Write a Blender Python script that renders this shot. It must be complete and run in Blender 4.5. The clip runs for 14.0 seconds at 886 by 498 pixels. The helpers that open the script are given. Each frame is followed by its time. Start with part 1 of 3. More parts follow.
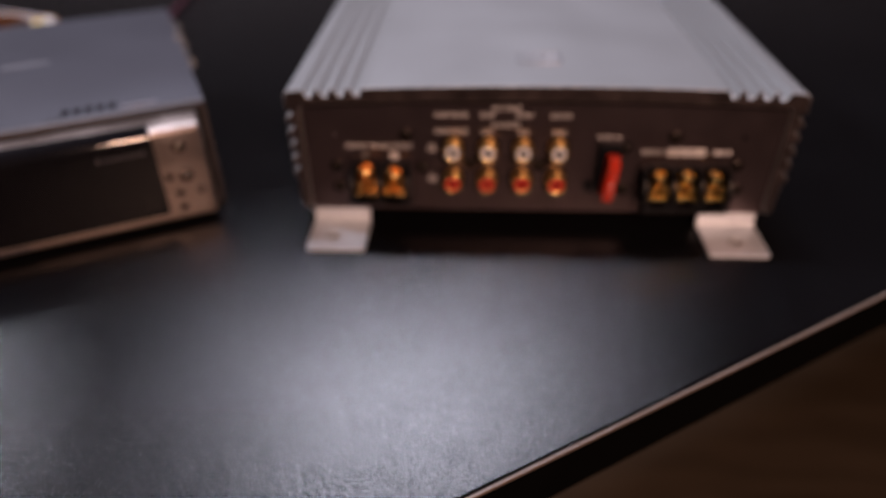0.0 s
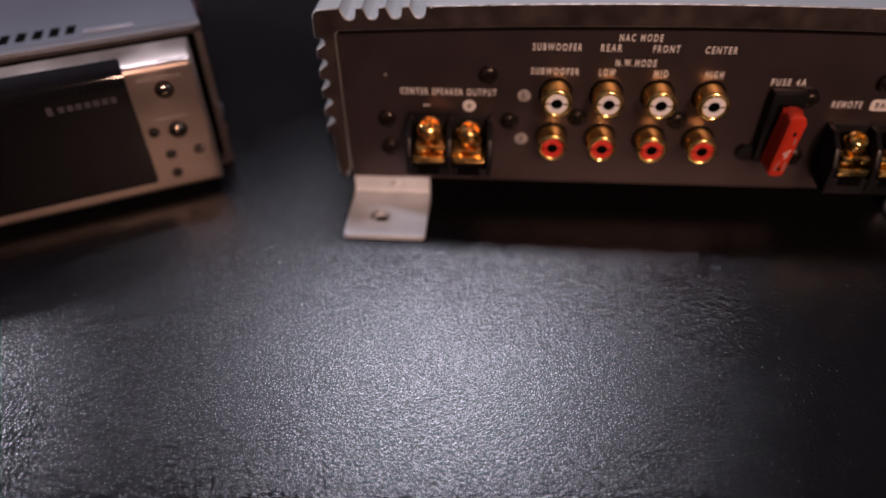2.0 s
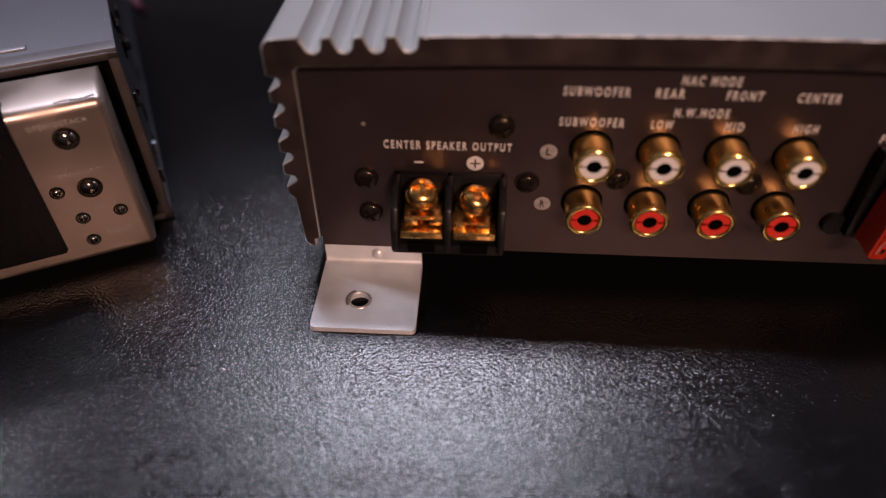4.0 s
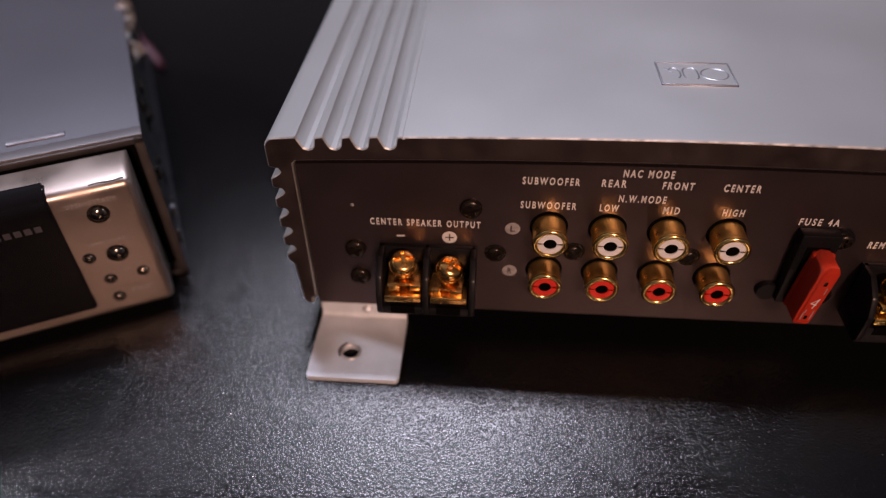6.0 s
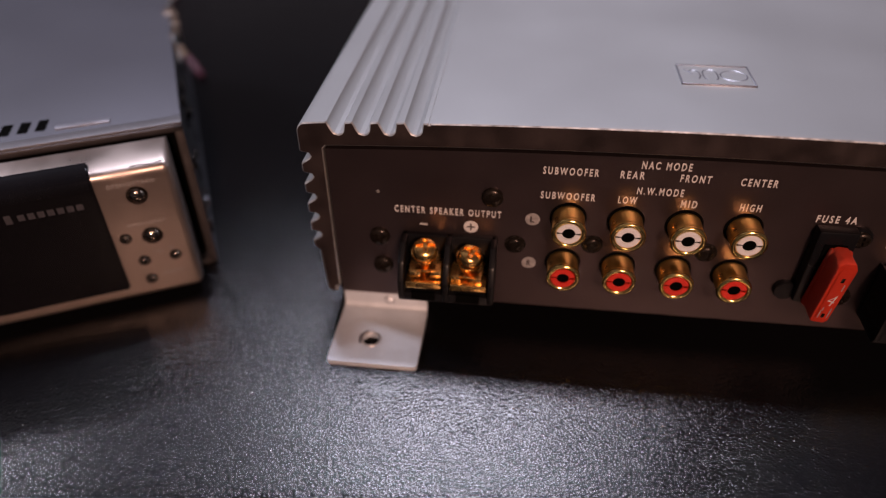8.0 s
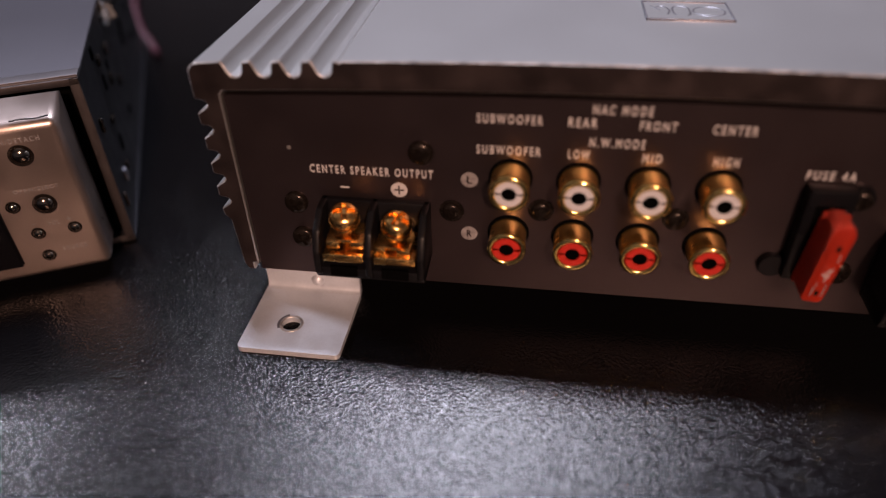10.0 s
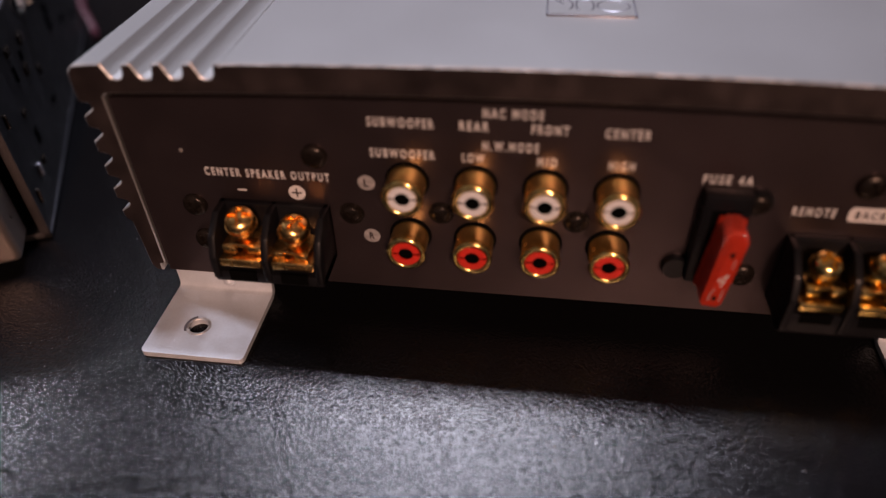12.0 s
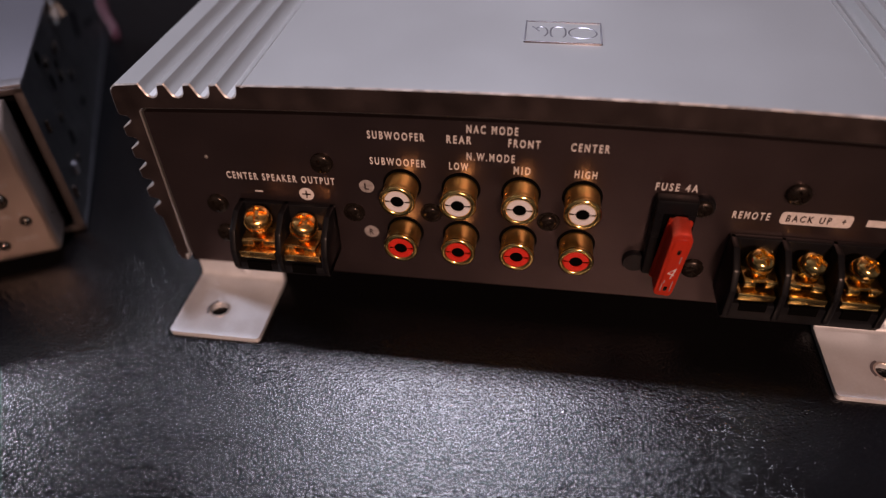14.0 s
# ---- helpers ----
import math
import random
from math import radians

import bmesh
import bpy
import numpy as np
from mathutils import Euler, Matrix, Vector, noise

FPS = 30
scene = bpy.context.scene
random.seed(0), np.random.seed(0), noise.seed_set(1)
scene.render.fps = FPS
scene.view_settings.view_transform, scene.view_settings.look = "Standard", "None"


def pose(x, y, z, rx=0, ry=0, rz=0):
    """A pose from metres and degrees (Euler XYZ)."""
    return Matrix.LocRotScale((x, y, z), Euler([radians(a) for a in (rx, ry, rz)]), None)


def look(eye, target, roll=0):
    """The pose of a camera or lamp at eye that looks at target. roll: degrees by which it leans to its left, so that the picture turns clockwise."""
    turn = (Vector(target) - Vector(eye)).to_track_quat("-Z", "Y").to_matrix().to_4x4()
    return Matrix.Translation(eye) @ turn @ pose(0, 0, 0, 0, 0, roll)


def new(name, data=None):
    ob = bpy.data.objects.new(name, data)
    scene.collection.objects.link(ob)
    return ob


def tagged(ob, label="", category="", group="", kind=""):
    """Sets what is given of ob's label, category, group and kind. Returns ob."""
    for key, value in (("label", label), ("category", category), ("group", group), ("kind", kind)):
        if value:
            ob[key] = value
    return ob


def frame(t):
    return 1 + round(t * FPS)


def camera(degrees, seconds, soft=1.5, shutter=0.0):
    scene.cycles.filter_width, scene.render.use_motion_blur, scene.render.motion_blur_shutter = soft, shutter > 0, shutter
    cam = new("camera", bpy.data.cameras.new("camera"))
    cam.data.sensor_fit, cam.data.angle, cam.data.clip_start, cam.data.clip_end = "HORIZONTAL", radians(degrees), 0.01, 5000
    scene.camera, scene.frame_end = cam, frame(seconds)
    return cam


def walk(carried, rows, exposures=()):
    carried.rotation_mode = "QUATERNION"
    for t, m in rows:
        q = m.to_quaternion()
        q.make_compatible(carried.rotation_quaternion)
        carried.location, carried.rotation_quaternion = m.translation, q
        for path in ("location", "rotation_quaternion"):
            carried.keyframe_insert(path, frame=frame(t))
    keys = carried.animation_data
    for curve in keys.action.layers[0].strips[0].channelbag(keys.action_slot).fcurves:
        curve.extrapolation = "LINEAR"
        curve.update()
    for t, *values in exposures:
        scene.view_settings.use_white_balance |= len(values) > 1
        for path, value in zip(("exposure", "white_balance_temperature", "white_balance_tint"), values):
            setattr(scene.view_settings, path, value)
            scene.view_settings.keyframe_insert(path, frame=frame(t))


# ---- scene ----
cam = camera(65.85, 14.0, soft=1.2)
cam.data.dof.use_dof, cam.data.dof.focus_distance, cam.data.dof.aperture_fstop = True, 0.161, 5.4
# seconds, eye, yaw, pitch, roll
PATH = [
    (0, 0.00777, -0.24954, 0.16390, 2.836, -35.148, -0.707),
    (0.5, 0.00689, -0.23614, 0.16118, -0.185, -36.743, 1.217),
    (1, -0.00162, -0.21552, 0.15167, 0.289, -37.929, 1.529),
    (1.5, -0.01251, -0.19046, 0.13942, 2.976, -39.661, -0.101),
    (2, -0.01806, -0.17544, 0.13109, 4.685, -40.689, -1.080),
    (2.5, -0.02176, -0.16250, 0.12474, 4.358, -41.977, -0.831),
    (3, -0.02457, -0.14542, 0.12313, 3.696, -42.945, -0.338),
    (3.5, -0.02656, -0.13222, 0.11957, 2.849, -42.983, 0.180),
    (4, -0.02474, -0.12132, 0.12065, 2.969, -42.625, 0.076),
    (4.2, -0.02507, -0.11889, 0.12265, 2.359, -42.746, 0.413),
    (6.3, -0.01231, -0.13379, 0.14582, 5.039, -40.871, -0.712),
    (6.5, -0.01059, -0.13731, 0.14541, 5.336, -39.977, -0.670),
    (7, -0.01195, -0.14081, 0.14624, 5.057, -39.458, -0.047),
    (7.2, -0.01419, -0.14096, 0.14588, 5.511, -39.365, -0.105),
    (9.3, -0.00699, -0.13292, 0.12166, 8.208, -37.014, -0.573),
    (9.5, -0.00458, -0.13047, 0.11993, 8.403, -37.155, -0.687),
    (10, 0.00487, -0.12374, 0.11438, 9.016, -37.322, -1.472),
    (10.5, 0.01080, -0.11642, 0.11250, 8.655, -37.989, -1.504),
    (11, 0.01378, -0.10973, 0.11269, 8.682, -39.066, -1.631),
    (11.5, 0.01939, -0.11030, 0.11591, 8.627, -39.555, -1.627),
    (12, 0.02429, -0.11380, 0.11833, 8.654, -40.115, -1.652),
    (12.5, 0.02569, -0.11878, 0.12320, 9.150, -40.474, -1.905),
    (13, 0.02667, -0.12457, 0.12952, 8.845, -41.344, -1.607),
    (13.5, 0.02872, -0.12672, 0.13290, 9.216, -41.615, -1.779),
    (14, 0.03003, -0.12852, 0.13417, 9.139, -41.304, -1.553),
]
walk(cam, [(t, pose(x, y, z, 0, 0, yaw) @ pose(0, 0, 0, 90 + pitch, 0, 0) @ pose(0, 0, 0, 0, 0, roll)) for t, x, y, z, yaw, pitch, roll in PATH])
scene.view_settings.exposure = 0.0

# ---- world and lamps ----
world = bpy.data.worlds.new("room_air")
world.use_nodes = True
world.node_tree.nodes["Background"].inputs[0].default_value = (0.5, 0.55, 0.7, 1)
world.node_tree.nodes["Background"].inputs[1].default_value = 0.004
scene.world = world


def area_lamp(name, eye, target, size, watts, colour, wide=None):
    data = bpy.data.lights.new(name, "AREA")
    data.shape, data.size, data.energy, data.color = "RECTANGLE" if wide else "DISK", wide or size, watts, colour
    if wide:
        data.size_y = size
    ob = new(name, data)
    ob.matrix_world = look(eye, target)
    return ob


area_lamp("ceiling_tube_glow", (-0.03, 0.56, 1.66), (-0.03, 0.0, 0.0), 0.17, 48.0, (0.84, 0.83, 1.0), wide=0.74)
area_lamp("side_ceiling_light_glow", (-1.95, 0.60, 1.50), (0.0, 0.0, 0.0), 0.30, 50.0, (0.86, 0.85, 1.0))
area_lamp("warm_lamp_glow", (0.36, -1.15, 0.76), (0.03, 0.0, 0.03), 0.11, 22.0, (1.0, 0.58, 0.43))


# ---- materials ----
def nodes_of(name):
    m = bpy.data.materials.new(name)
    m.use_nodes = True
    return m, m.node_tree.nodes, m.node_tree.links, m.node_tree.nodes["Principled BSDF"]


def surface(name, colour, rough=0.5, metal=0.0, grain=0.0, grain_scale=900.0, blotch=0.15, blotch_scale=40.0, rough_var=0.1, stretch=(1, 1, 1), coat=0.0, spec=0.5, speck=0.0):
    """A coated or cast surface: fine relief, and colour and gloss that vary at two scales. Scales are per metre."""
    m, n, l, b = nodes_of(name)
    pos = n.new("ShaderNodeTexCoord")
    mp = n.new("ShaderNodeMapping")
    mp.inputs["Scale"].default_value = stretch
    l.new(pos.outputs["Object"], mp.inputs[0])
    big, fine = n.new("ShaderNodeTexNoise"), n.new("ShaderNodeTexNoise")
    big.inputs["Scale"].default_value, big.inputs["Detail"].default_value = blotch_scale, 5
    fine.inputs["Scale"].default_value, fine.inputs["Detail"].default_value = grain_scale, 3
    l.new(mp.outputs[0], big.inputs[0]), l.new(mp.outputs[0], fine.inputs[0])
    mixed = n.new("ShaderNodeMath")
    mixed.operation = "ADD"
    half = n.new("ShaderNodeMath")
    half.operation, half.inputs[1].default_value = "MULTIPLY", 0.5
    l.new(fine.outputs[0], half.inputs[0])
    l.new(big.outputs[0], mixed.inputs[0]), l.new(half.outputs[0], mixed.inputs[1])
    ramp = n.new("ShaderNodeMapRange")
    ramp.inputs["From Min"].default_value, ramp.inputs["From Max"].default_value = 0.45, 1.05
    ramp.inputs["To Min"].default_value, ramp.inputs["To Max"].default_value = 1 - blotch, 1 + blotch
    l.new(mixed.outputs[0], ramp.inputs[0])
    tint = n.new("ShaderNodeVectorMath")
    tint.operation = "SCALE"
    tint.inputs[0].default_value = colour
    l.new(ramp.outputs[0], tint.inputs["Scale"])
    last = tint.outputs[0]
    if speck:
        dust = n.new("ShaderNodeTexVoronoi")
        dust.inputs["Scale"].default_value = 160
        l.new(pos.outputs["Object"], dust.inputs[0])
        cut = n.new("ShaderNodeMapRange")
        cut.inputs["From Min"].default_value, cut.inputs["From Max"].default_value = 0.035, 0.02
        l.new(dust.outputs["Distance"], cut.inputs[0])
        amount = n.new("ShaderNodeMath")
        amount.operation, amount.inputs[1].default_value = "MULTIPLY", speck
        l.new(cut.outputs[0], amount.inputs[0])
        mix = n.new("ShaderNodeMix")
        mix.data_type = "RGBA"
        mix.inputs[7].default_value = (0.5, 0.48, 0.45, 1)
        l.new(amount.outputs[0], mix.inputs[0]), l.new(last, mix.inputs[6])
        last = mix.outputs[2]
    l.new(last, b.inputs["Base Color"])
    rr = n.new("ShaderNodeMapRange")
    rr.inputs["From Min"].default_value, rr.inputs["From Max"].default_value = 0.3, 0.7
    rr.inputs["To Min"].default_value, rr.inputs["To Max"].default_value = max(0.02, rough - rough_var), min(1, rough + rough_var)
    l.new(big.outputs[0], rr.inputs[0]), l.new(rr.outputs[0], b.inputs["Roughness"])
    b.inputs["Metallic"].default_value = metal
    b.inputs["Specular IOR Level"].default_value = spec
    b.inputs["Coat Weight"].default_value = coat
    b.inputs["Coat Roughness"].default_value = 0.08
    if grain:
        bump = n.new("ShaderNodeBump")
        bump.inputs["Strength"].default_value, bump.inputs["Distance"].default_value = grain, 0.0002
        l.new(fine.outputs[0], bump.inputs["Height"]), l.new(bump.outputs[0], b.inputs["Normal"])
    return m


def embossed_black():
    """Black laminate with a fine pebbled, leathery embossing."""
    m, n, l, b = nodes_of("black_laminate")
    pos = n.new("ShaderNodeTexCoord")
    warp, big, shift = n.new("ShaderNodeTexNoise"), n.new("ShaderNodeTexNoise"), n.new("ShaderNodeMixRGB")
    warp.inputs["Scale"].default_value, warp.inputs["Detail"].default_value = 2400, 1
    big.inputs["Scale"].default_value, big.inputs["Detail"].default_value = 14, 6
    shift.blend_type, shift.inputs[0].default_value = "LINEAR_LIGHT", 0.00025
    l.new(pos.outputs["Object"], warp.inputs[0]), l.new(pos.outputs["Object"], big.inputs[0])
    l.new(pos.outputs["Object"], shift.inputs[1]), l.new(warp.outputs["Color"], shift.inputs[2])
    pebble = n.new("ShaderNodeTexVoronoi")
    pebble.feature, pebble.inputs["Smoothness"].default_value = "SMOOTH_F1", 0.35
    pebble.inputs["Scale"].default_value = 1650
    l.new(shift.outputs[0], pebble.inputs[0])
    bump = n.new("ShaderNodeBump")
    bump.inputs["Strength"].default_value, bump.inputs["Distance"].default_value = 1.0, 0.000088
    bump.invert = True
    l.new(pebble.outputs["Distance"], bump.inputs["Height"]), l.new(bump.outputs[0], b.inputs["Normal"])
    rr = n.new("ShaderNodeMapRange")
    rr.inputs["To Min"].default_value, rr.inputs["To Max"].default_value = 0.19, 0.22
    l.new(big.outputs[0], rr.inputs[0])
    col = n.new("ShaderNodeMix")
    col.data_type = "RGBA"
    col.inputs[6].default_value, col.inputs[7].default_value = (0.0014, 0.0014, 0.0017, 1), (0.0032, 0.0032, 0.0037, 1)
    l.new(big.outputs[0], col.inputs[0])
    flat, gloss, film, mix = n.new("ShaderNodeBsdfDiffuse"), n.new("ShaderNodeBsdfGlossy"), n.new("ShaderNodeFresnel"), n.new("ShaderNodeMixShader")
    # shade between the pebbles is put into the gloss colour: dimmer towards the valleys
    valley_shade = n.new("ShaderNodeMapRange")
    valley_shade.inputs["From Min"].default_value, valley_shade.inputs["From Max"].default_value = 0.15, 0.65
    valley_shade.inputs["To Min"].default_value, valley_shade.inputs["To Max"].default_value = 1.0, 0.62
    l.new(pebble.outputs["Distance"], valley_shade.inputs[0]), l.new(valley_shade.outputs[0], gloss.inputs["Color"])
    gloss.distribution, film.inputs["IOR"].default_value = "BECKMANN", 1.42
    l.new(col.outputs[2], flat.inputs["Color"]), l.new(rr.outputs[0], gloss.inputs["Roughness"])
    for s in (flat, gloss, film):
        l.new(bump.outputs[0], s.inputs["Normal"])
    l.new(film.outputs[0], mix.inputs[0]), l.new(flat.outputs[0], mix.inputs[1]), l.new(gloss.outputs[0], mix.inputs[2])
    l.new(mix.outputs[0], n["Material Output"].inputs["Surface"])
    return m


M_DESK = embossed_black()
M_EDGE = surface("edge_band_plastic", (0.11, 0.085, 0.070), 0.42, grain=0.2, blotch=0.1)
M_UNDER = surface("dark_board", (0.0018, 0.0016, 0.0016), 0.8, grain=0.2, spec=0.02)
M_FLOOR = surface("brown_floor_boards", (0.055, 0.038, 0.022), 0.6, blotch=0.35, blotch_scale=6, stretch=(1, 6, 1), grain=0.2, grain_scale=200)
M_WALL = surface("painted_wall", (0.10, 0.09, 0.088), 0.8, blotch=0.08, blotch_scale=3, grain=0.3, grain_scale=300)
M_CEIL = surface("painted_ceiling", (0.32, 0.31, 0.30), 0.85, blotch=0.05, blotch_scale=3)
M_SILVER = surface("satin_silver_coating", (0.50, 0.505, 0.507), 0.35, metal=0.88, grain=0.10, grain_scale=2600, blotch=0.035, blotch_scale=25, rough_var=0.012, speck=0.6)
M_PANEL = surface("dark_bronze_coating", (0.088, 0.068, 0.071), 0.37, metal=0.93, rough_var=0.03, grain=0.12, grain_scale=2600, blotch=0.08, blotch_scale=70, speck=0.25)
M_RIM = surface("bare_dark_coating", (0.075, 0.059, 0.058), 0.42, metal=0.9, grain=0.15, grain_scale=2200, blotch=0.15, blotch_scale=120)
M_BARE = surface("worn_bare_aluminium_edge", (0.50, 0.48, 0.46), 0.38, metal=0.8, blotch=0.5, blotch_scale=350, grain=0.3, grain_scale=900)
M_ZINC = surface("pale_zinc_steel", (0.50, 0.54, 0.59), 0.42, metal=0.45, grain=0.10, grain_scale=1500, blotch=0.09, blotch_scale=180)
M_GOLD = surface("gold_plating", (1.0, 0.70, 0.25), 0.16, metal=1.0, rough_var=0.04, blotch=0.10, blotch_scale=300, grain=0.05, grain_scale=1500)
M_GOLDDULL = surface("drawn_gold_plating", (1.0, 0.68, 0.24), 0.32, metal=1.0, rough_var=0.05, blotch=0.15, blotch_scale=260, grain=0.12, grain_scale=1500)
# gold with the warm light on the left terminals tinted into its colour
M_TERMINAL = surface("warm_lit_gold_plating", (1.0, 0.60, 0.21), 0.25, metal=1.0, rough_var=0.06, blotch=0.12, blotch_scale=300, grain=0.06, grain_scale=1500)
M_DUST = surface("pale_lint", (0.16, 0.16, 0.16), 0.9, blotch=0.2)
M_BLACK = surface("black_plastic", (0.004, 0.004, 0.005), 0.34, spec=0.22, blotch=0.2, grain=0.08, grain_scale=1800)
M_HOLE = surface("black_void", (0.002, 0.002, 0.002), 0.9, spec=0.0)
M_WHITE = surface("white_insulator", (0.52, 0.53, 0.56), 0.38, blotch=0.04)
M_RED = surface("red_insulator", (0.40, 0.012, 0.005), 0.45, blotch=0.08)
M_SCREW = surface("blackened_steel", (0.022, 0.017, 0.014), 0.24, metal=0.7, blotch=0.3, blotch_scale=400)
M_INK = surface("pale_grey_ink", (0.46, 0.45, 0.45), 0.6, blotch=0.12, blotch_scale=900)
M_INKDIM = surface("worn_grey_ink", (0.20, 0.19, 0.19), 0.6, blotch=0.3, blotch_scale=900)
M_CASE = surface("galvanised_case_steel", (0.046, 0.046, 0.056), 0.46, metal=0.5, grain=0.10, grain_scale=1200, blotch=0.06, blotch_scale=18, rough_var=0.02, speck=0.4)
M_FLANGE = surface("rubbed_galvanised_steel", (0.085, 0.082, 0.088), 0.44, metal=0.5, grain=0.10, grain_scale=1200, blotch=0.10, blotch_scale=60, rough_var=0.03)
M_SLEEVE = surface("dull_brown_steel", (0.034, 0.029, 0.029), 0.5, metal=0.6, grain=0.15, grain_scale=1500, blotch=0.2, blotch_scale=150)
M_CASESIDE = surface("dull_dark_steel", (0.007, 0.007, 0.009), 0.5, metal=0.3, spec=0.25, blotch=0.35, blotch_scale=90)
M_FACE = surface("champagne_silver_plastic", (0.235, 0.195, 0.175), 0.36, metal=0.85, grain=0.06, grain_scale=2600, blotch=0.05, blotch_scale=90)
M_STAMP = surface("faded_grey_stamp", (0.13, 0.13, 0.14), 0.6, blotch=0.3, blotch_scale=300)
M_LUG = surface("rubbed_steel_lug", (0.15, 0.15, 0.17), 0.4, metal=0.6)
M_GLASSY = surface("glossy_black_acrylic", (0.004, 0.004, 0.005), 0.06, rough_var=0.015, spec=0.16)
M_CHROME = surface("polished_smoke_chrome", (0.30, 0.25, 0.21), 0.12, metal=1.0, blotch=0.1, blotch_scale=500, rough_var=0.03)
M_FOIL = surface("crumpled_bright_foil", (0.20, 0.21, 0.22), 0.35, metal=0.25, grain=0.6, grain_scale=900)
M_CABLE = surface("magenta_red_cable", (0.045, 0.003, 0.011), 0.5, blotch=0.1)
M_YELLOW = surface("yellow_connector", (0.42, 0.32, 0.06), 0.5)
M_PALE = surface("pale_connector", (0.40, 0.37, 0.33), 0.5)
M_ORANGE = surface("orange_brown_wire", (0.14, 0.06, 0.02), 0.5)
M_GREYW = surface("grey_wire", (0.10, 0.095, 0.10), 0.5)


def red_glass():
    m, n, l, b = nodes_of("red_translucent_plastic")
    b.inputs["Base Color"].default_value = (0.85, 0.060, 0.025, 1)
    b.inputs["Roughness"].default_value = 0.16
    b.inputs["Specular IOR Level"].default_value = 0.5
    b.inputs["Transmission Weight"].default_value = 0.3
    b.inputs["IOR"].default_value = 1.46
    t = n.new("ShaderNodeTexNoise")
    t.inputs["Scale"].default_value, t.inputs["Detail"].default_value = 420, 3
    bump = n.new("ShaderNodeBump")
    bump.inputs["Strength"].default_value, bump.inputs["Distance"].default_value = 0.8, 0.0008
    l.new(t.outputs[0], bump.inputs["Height"]), l.new(bump.outputs[0], b.inputs["Normal"])
    return m


M_FUSE = red_glass()


# ---- mesh helpers ----
def finish(name, bm, angle=35):
    bmesh.ops.recalc_face_normals(bm, faces=bm.faces)
    me = bpy.data.meshes.new(name)
    bm.to_mesh(me)
    bm.free()
    me.polygons.foreach_set("use_smooth", [True] * len(me.polygons))
    me.set_sharp_from_angle(angle=radians(angle))
    return me


def part(name, shape, material, parent=None, label="", at=None, angle=35):
    """Links a bmesh, or a mesh made before, as one mesh object under a thing or a part."""
    me = shape if isinstance(shape, bpy.types.Mesh) else finish(name, shape, angle)
    if not me.materials:
        me.materials.append(material)
    ob = new(name, me)
    if parent is not None:
        ob.parent = parent
    if at is not None:
        ob.matrix_basis = at
    if label:
        tagged(ob, label)
    return ob


def thing(name, m, label, category, group="", kind=""):
    ob = new(name)
    ob.empty_display_size = 0.02
    ob.matrix_world = m
    return tagged(ob, label, category, group, kind)


def block(x0, x1, y0, y1, z0, z1, bevel=0.0, bm=None, m=None, seg=2):
    """A box between planes, with its edges rounded."""
    own = bmesh.new()
    bmesh.ops.create_cube(own, size=1, matrix=Matrix.Translation(((x0 + x1) / 2, (y0 + y1) / 2, (z0 + z1) / 2)) @ Matrix.Diagonal((abs(x1 - x0), abs(y1 - y0), abs(z1 - z0), 1)))
    if bevel:
        bmesh.ops.bevel(own, geom=own.edges[:], offset=bevel, segments=seg, profile=0.5, affect="EDGES")
    return merge(own, bm, m)


def merge(own, bm=None, m=None):
    if m is not None:
        bmesh.ops.transform(own, matrix=m, verts=own.verts)
    if bm is None:
        return own
    tmp = bpy.data.meshes.new("tmp")
    own.to_mesh(tmp)
    own.free()
    bm.from_mesh(tmp)
    bpy.data.meshes.remove(tmp)
    return bm


def prism(points, a, b, bm=None, m=None, axis="y", bevel=0.0):
    """An outline in x and z, drawn out from y = a to y = b (or an outline in x and y, from z = a to b)."""
    own = bmesh.new()
    put = (lambda p, h: (p[0], h, p[1])) if axis == "y" else (lambda p, h: (p[0], p[1], h)) if axis == "z" else (lambda p, h: (h, p[0], p[1]))
    low = [own.verts.new(put(p, a)) for p in points]
    top = [own.verts.new(put(p, b)) for p in points]
    own.faces.new(low), own.faces.new(top)
    for i in range(len(points)):
        j = (i + 1) % len(points)
        own.faces.new((low[i], low[j], top[j], top[i]))
    bmesh.ops.recalc_face_normals(own, faces=own.faces)
    if bevel:
        bmesh.ops.bevel(own, geom=own.edges[:], offset=bevel, segments=2, profile=0.5, affect="EDGES")
    return merge(own, bm, m)


def lathe(profile, seg=32, bm=None, m=None):
    """A profile of radius and height, turned round z."""
    own = bmesh.new()
    rings = []
    for r, h in profile:
        rings.append([own.verts.new((r * math.cos(2 * math.pi * k / seg), r * math.sin(2 * math.pi * k / seg), h)) for k in range(seg)] if r > 1e-7 else [own.verts.new((0, 0, h))])
    for a, b in zip(rings, rings[1:]):
        for k in range(seg):
            j = (k + 1) % seg
            if len(a) == 1 and len(b) == 1:
                continue
            if len(a) == 1:
                own.faces.new((a[0], b[j], b[k]))
            elif len(b) == 1:
                own.faces.new((a[k], a[j], b[0]))
            else:
                own.faces.new((a[k], a[j], b[j], b[k]))
    return merge(own, bm, m)


def ring_sector(r0, r1, a0, a1, h0, h1, bm, steps=14):
    """A piece of a flat ring between two angles, in degrees."""
    pts = [(r1 * math.cos(radians(a0 + (a1 - a0) * k / steps)), r1 * math.sin(radians(a0 + (a1 - a0) * k / steps))) for k in range(steps + 1)]
    pts += [(r0 * math.cos(radians(a1 + (a0 - a1) * k / steps)), r0 * math.sin(radians(a1 + (a0 - a1) * k / steps))) for k in range(steps + 1)]
    return prism(pts, h0, h1, bm, axis="z")


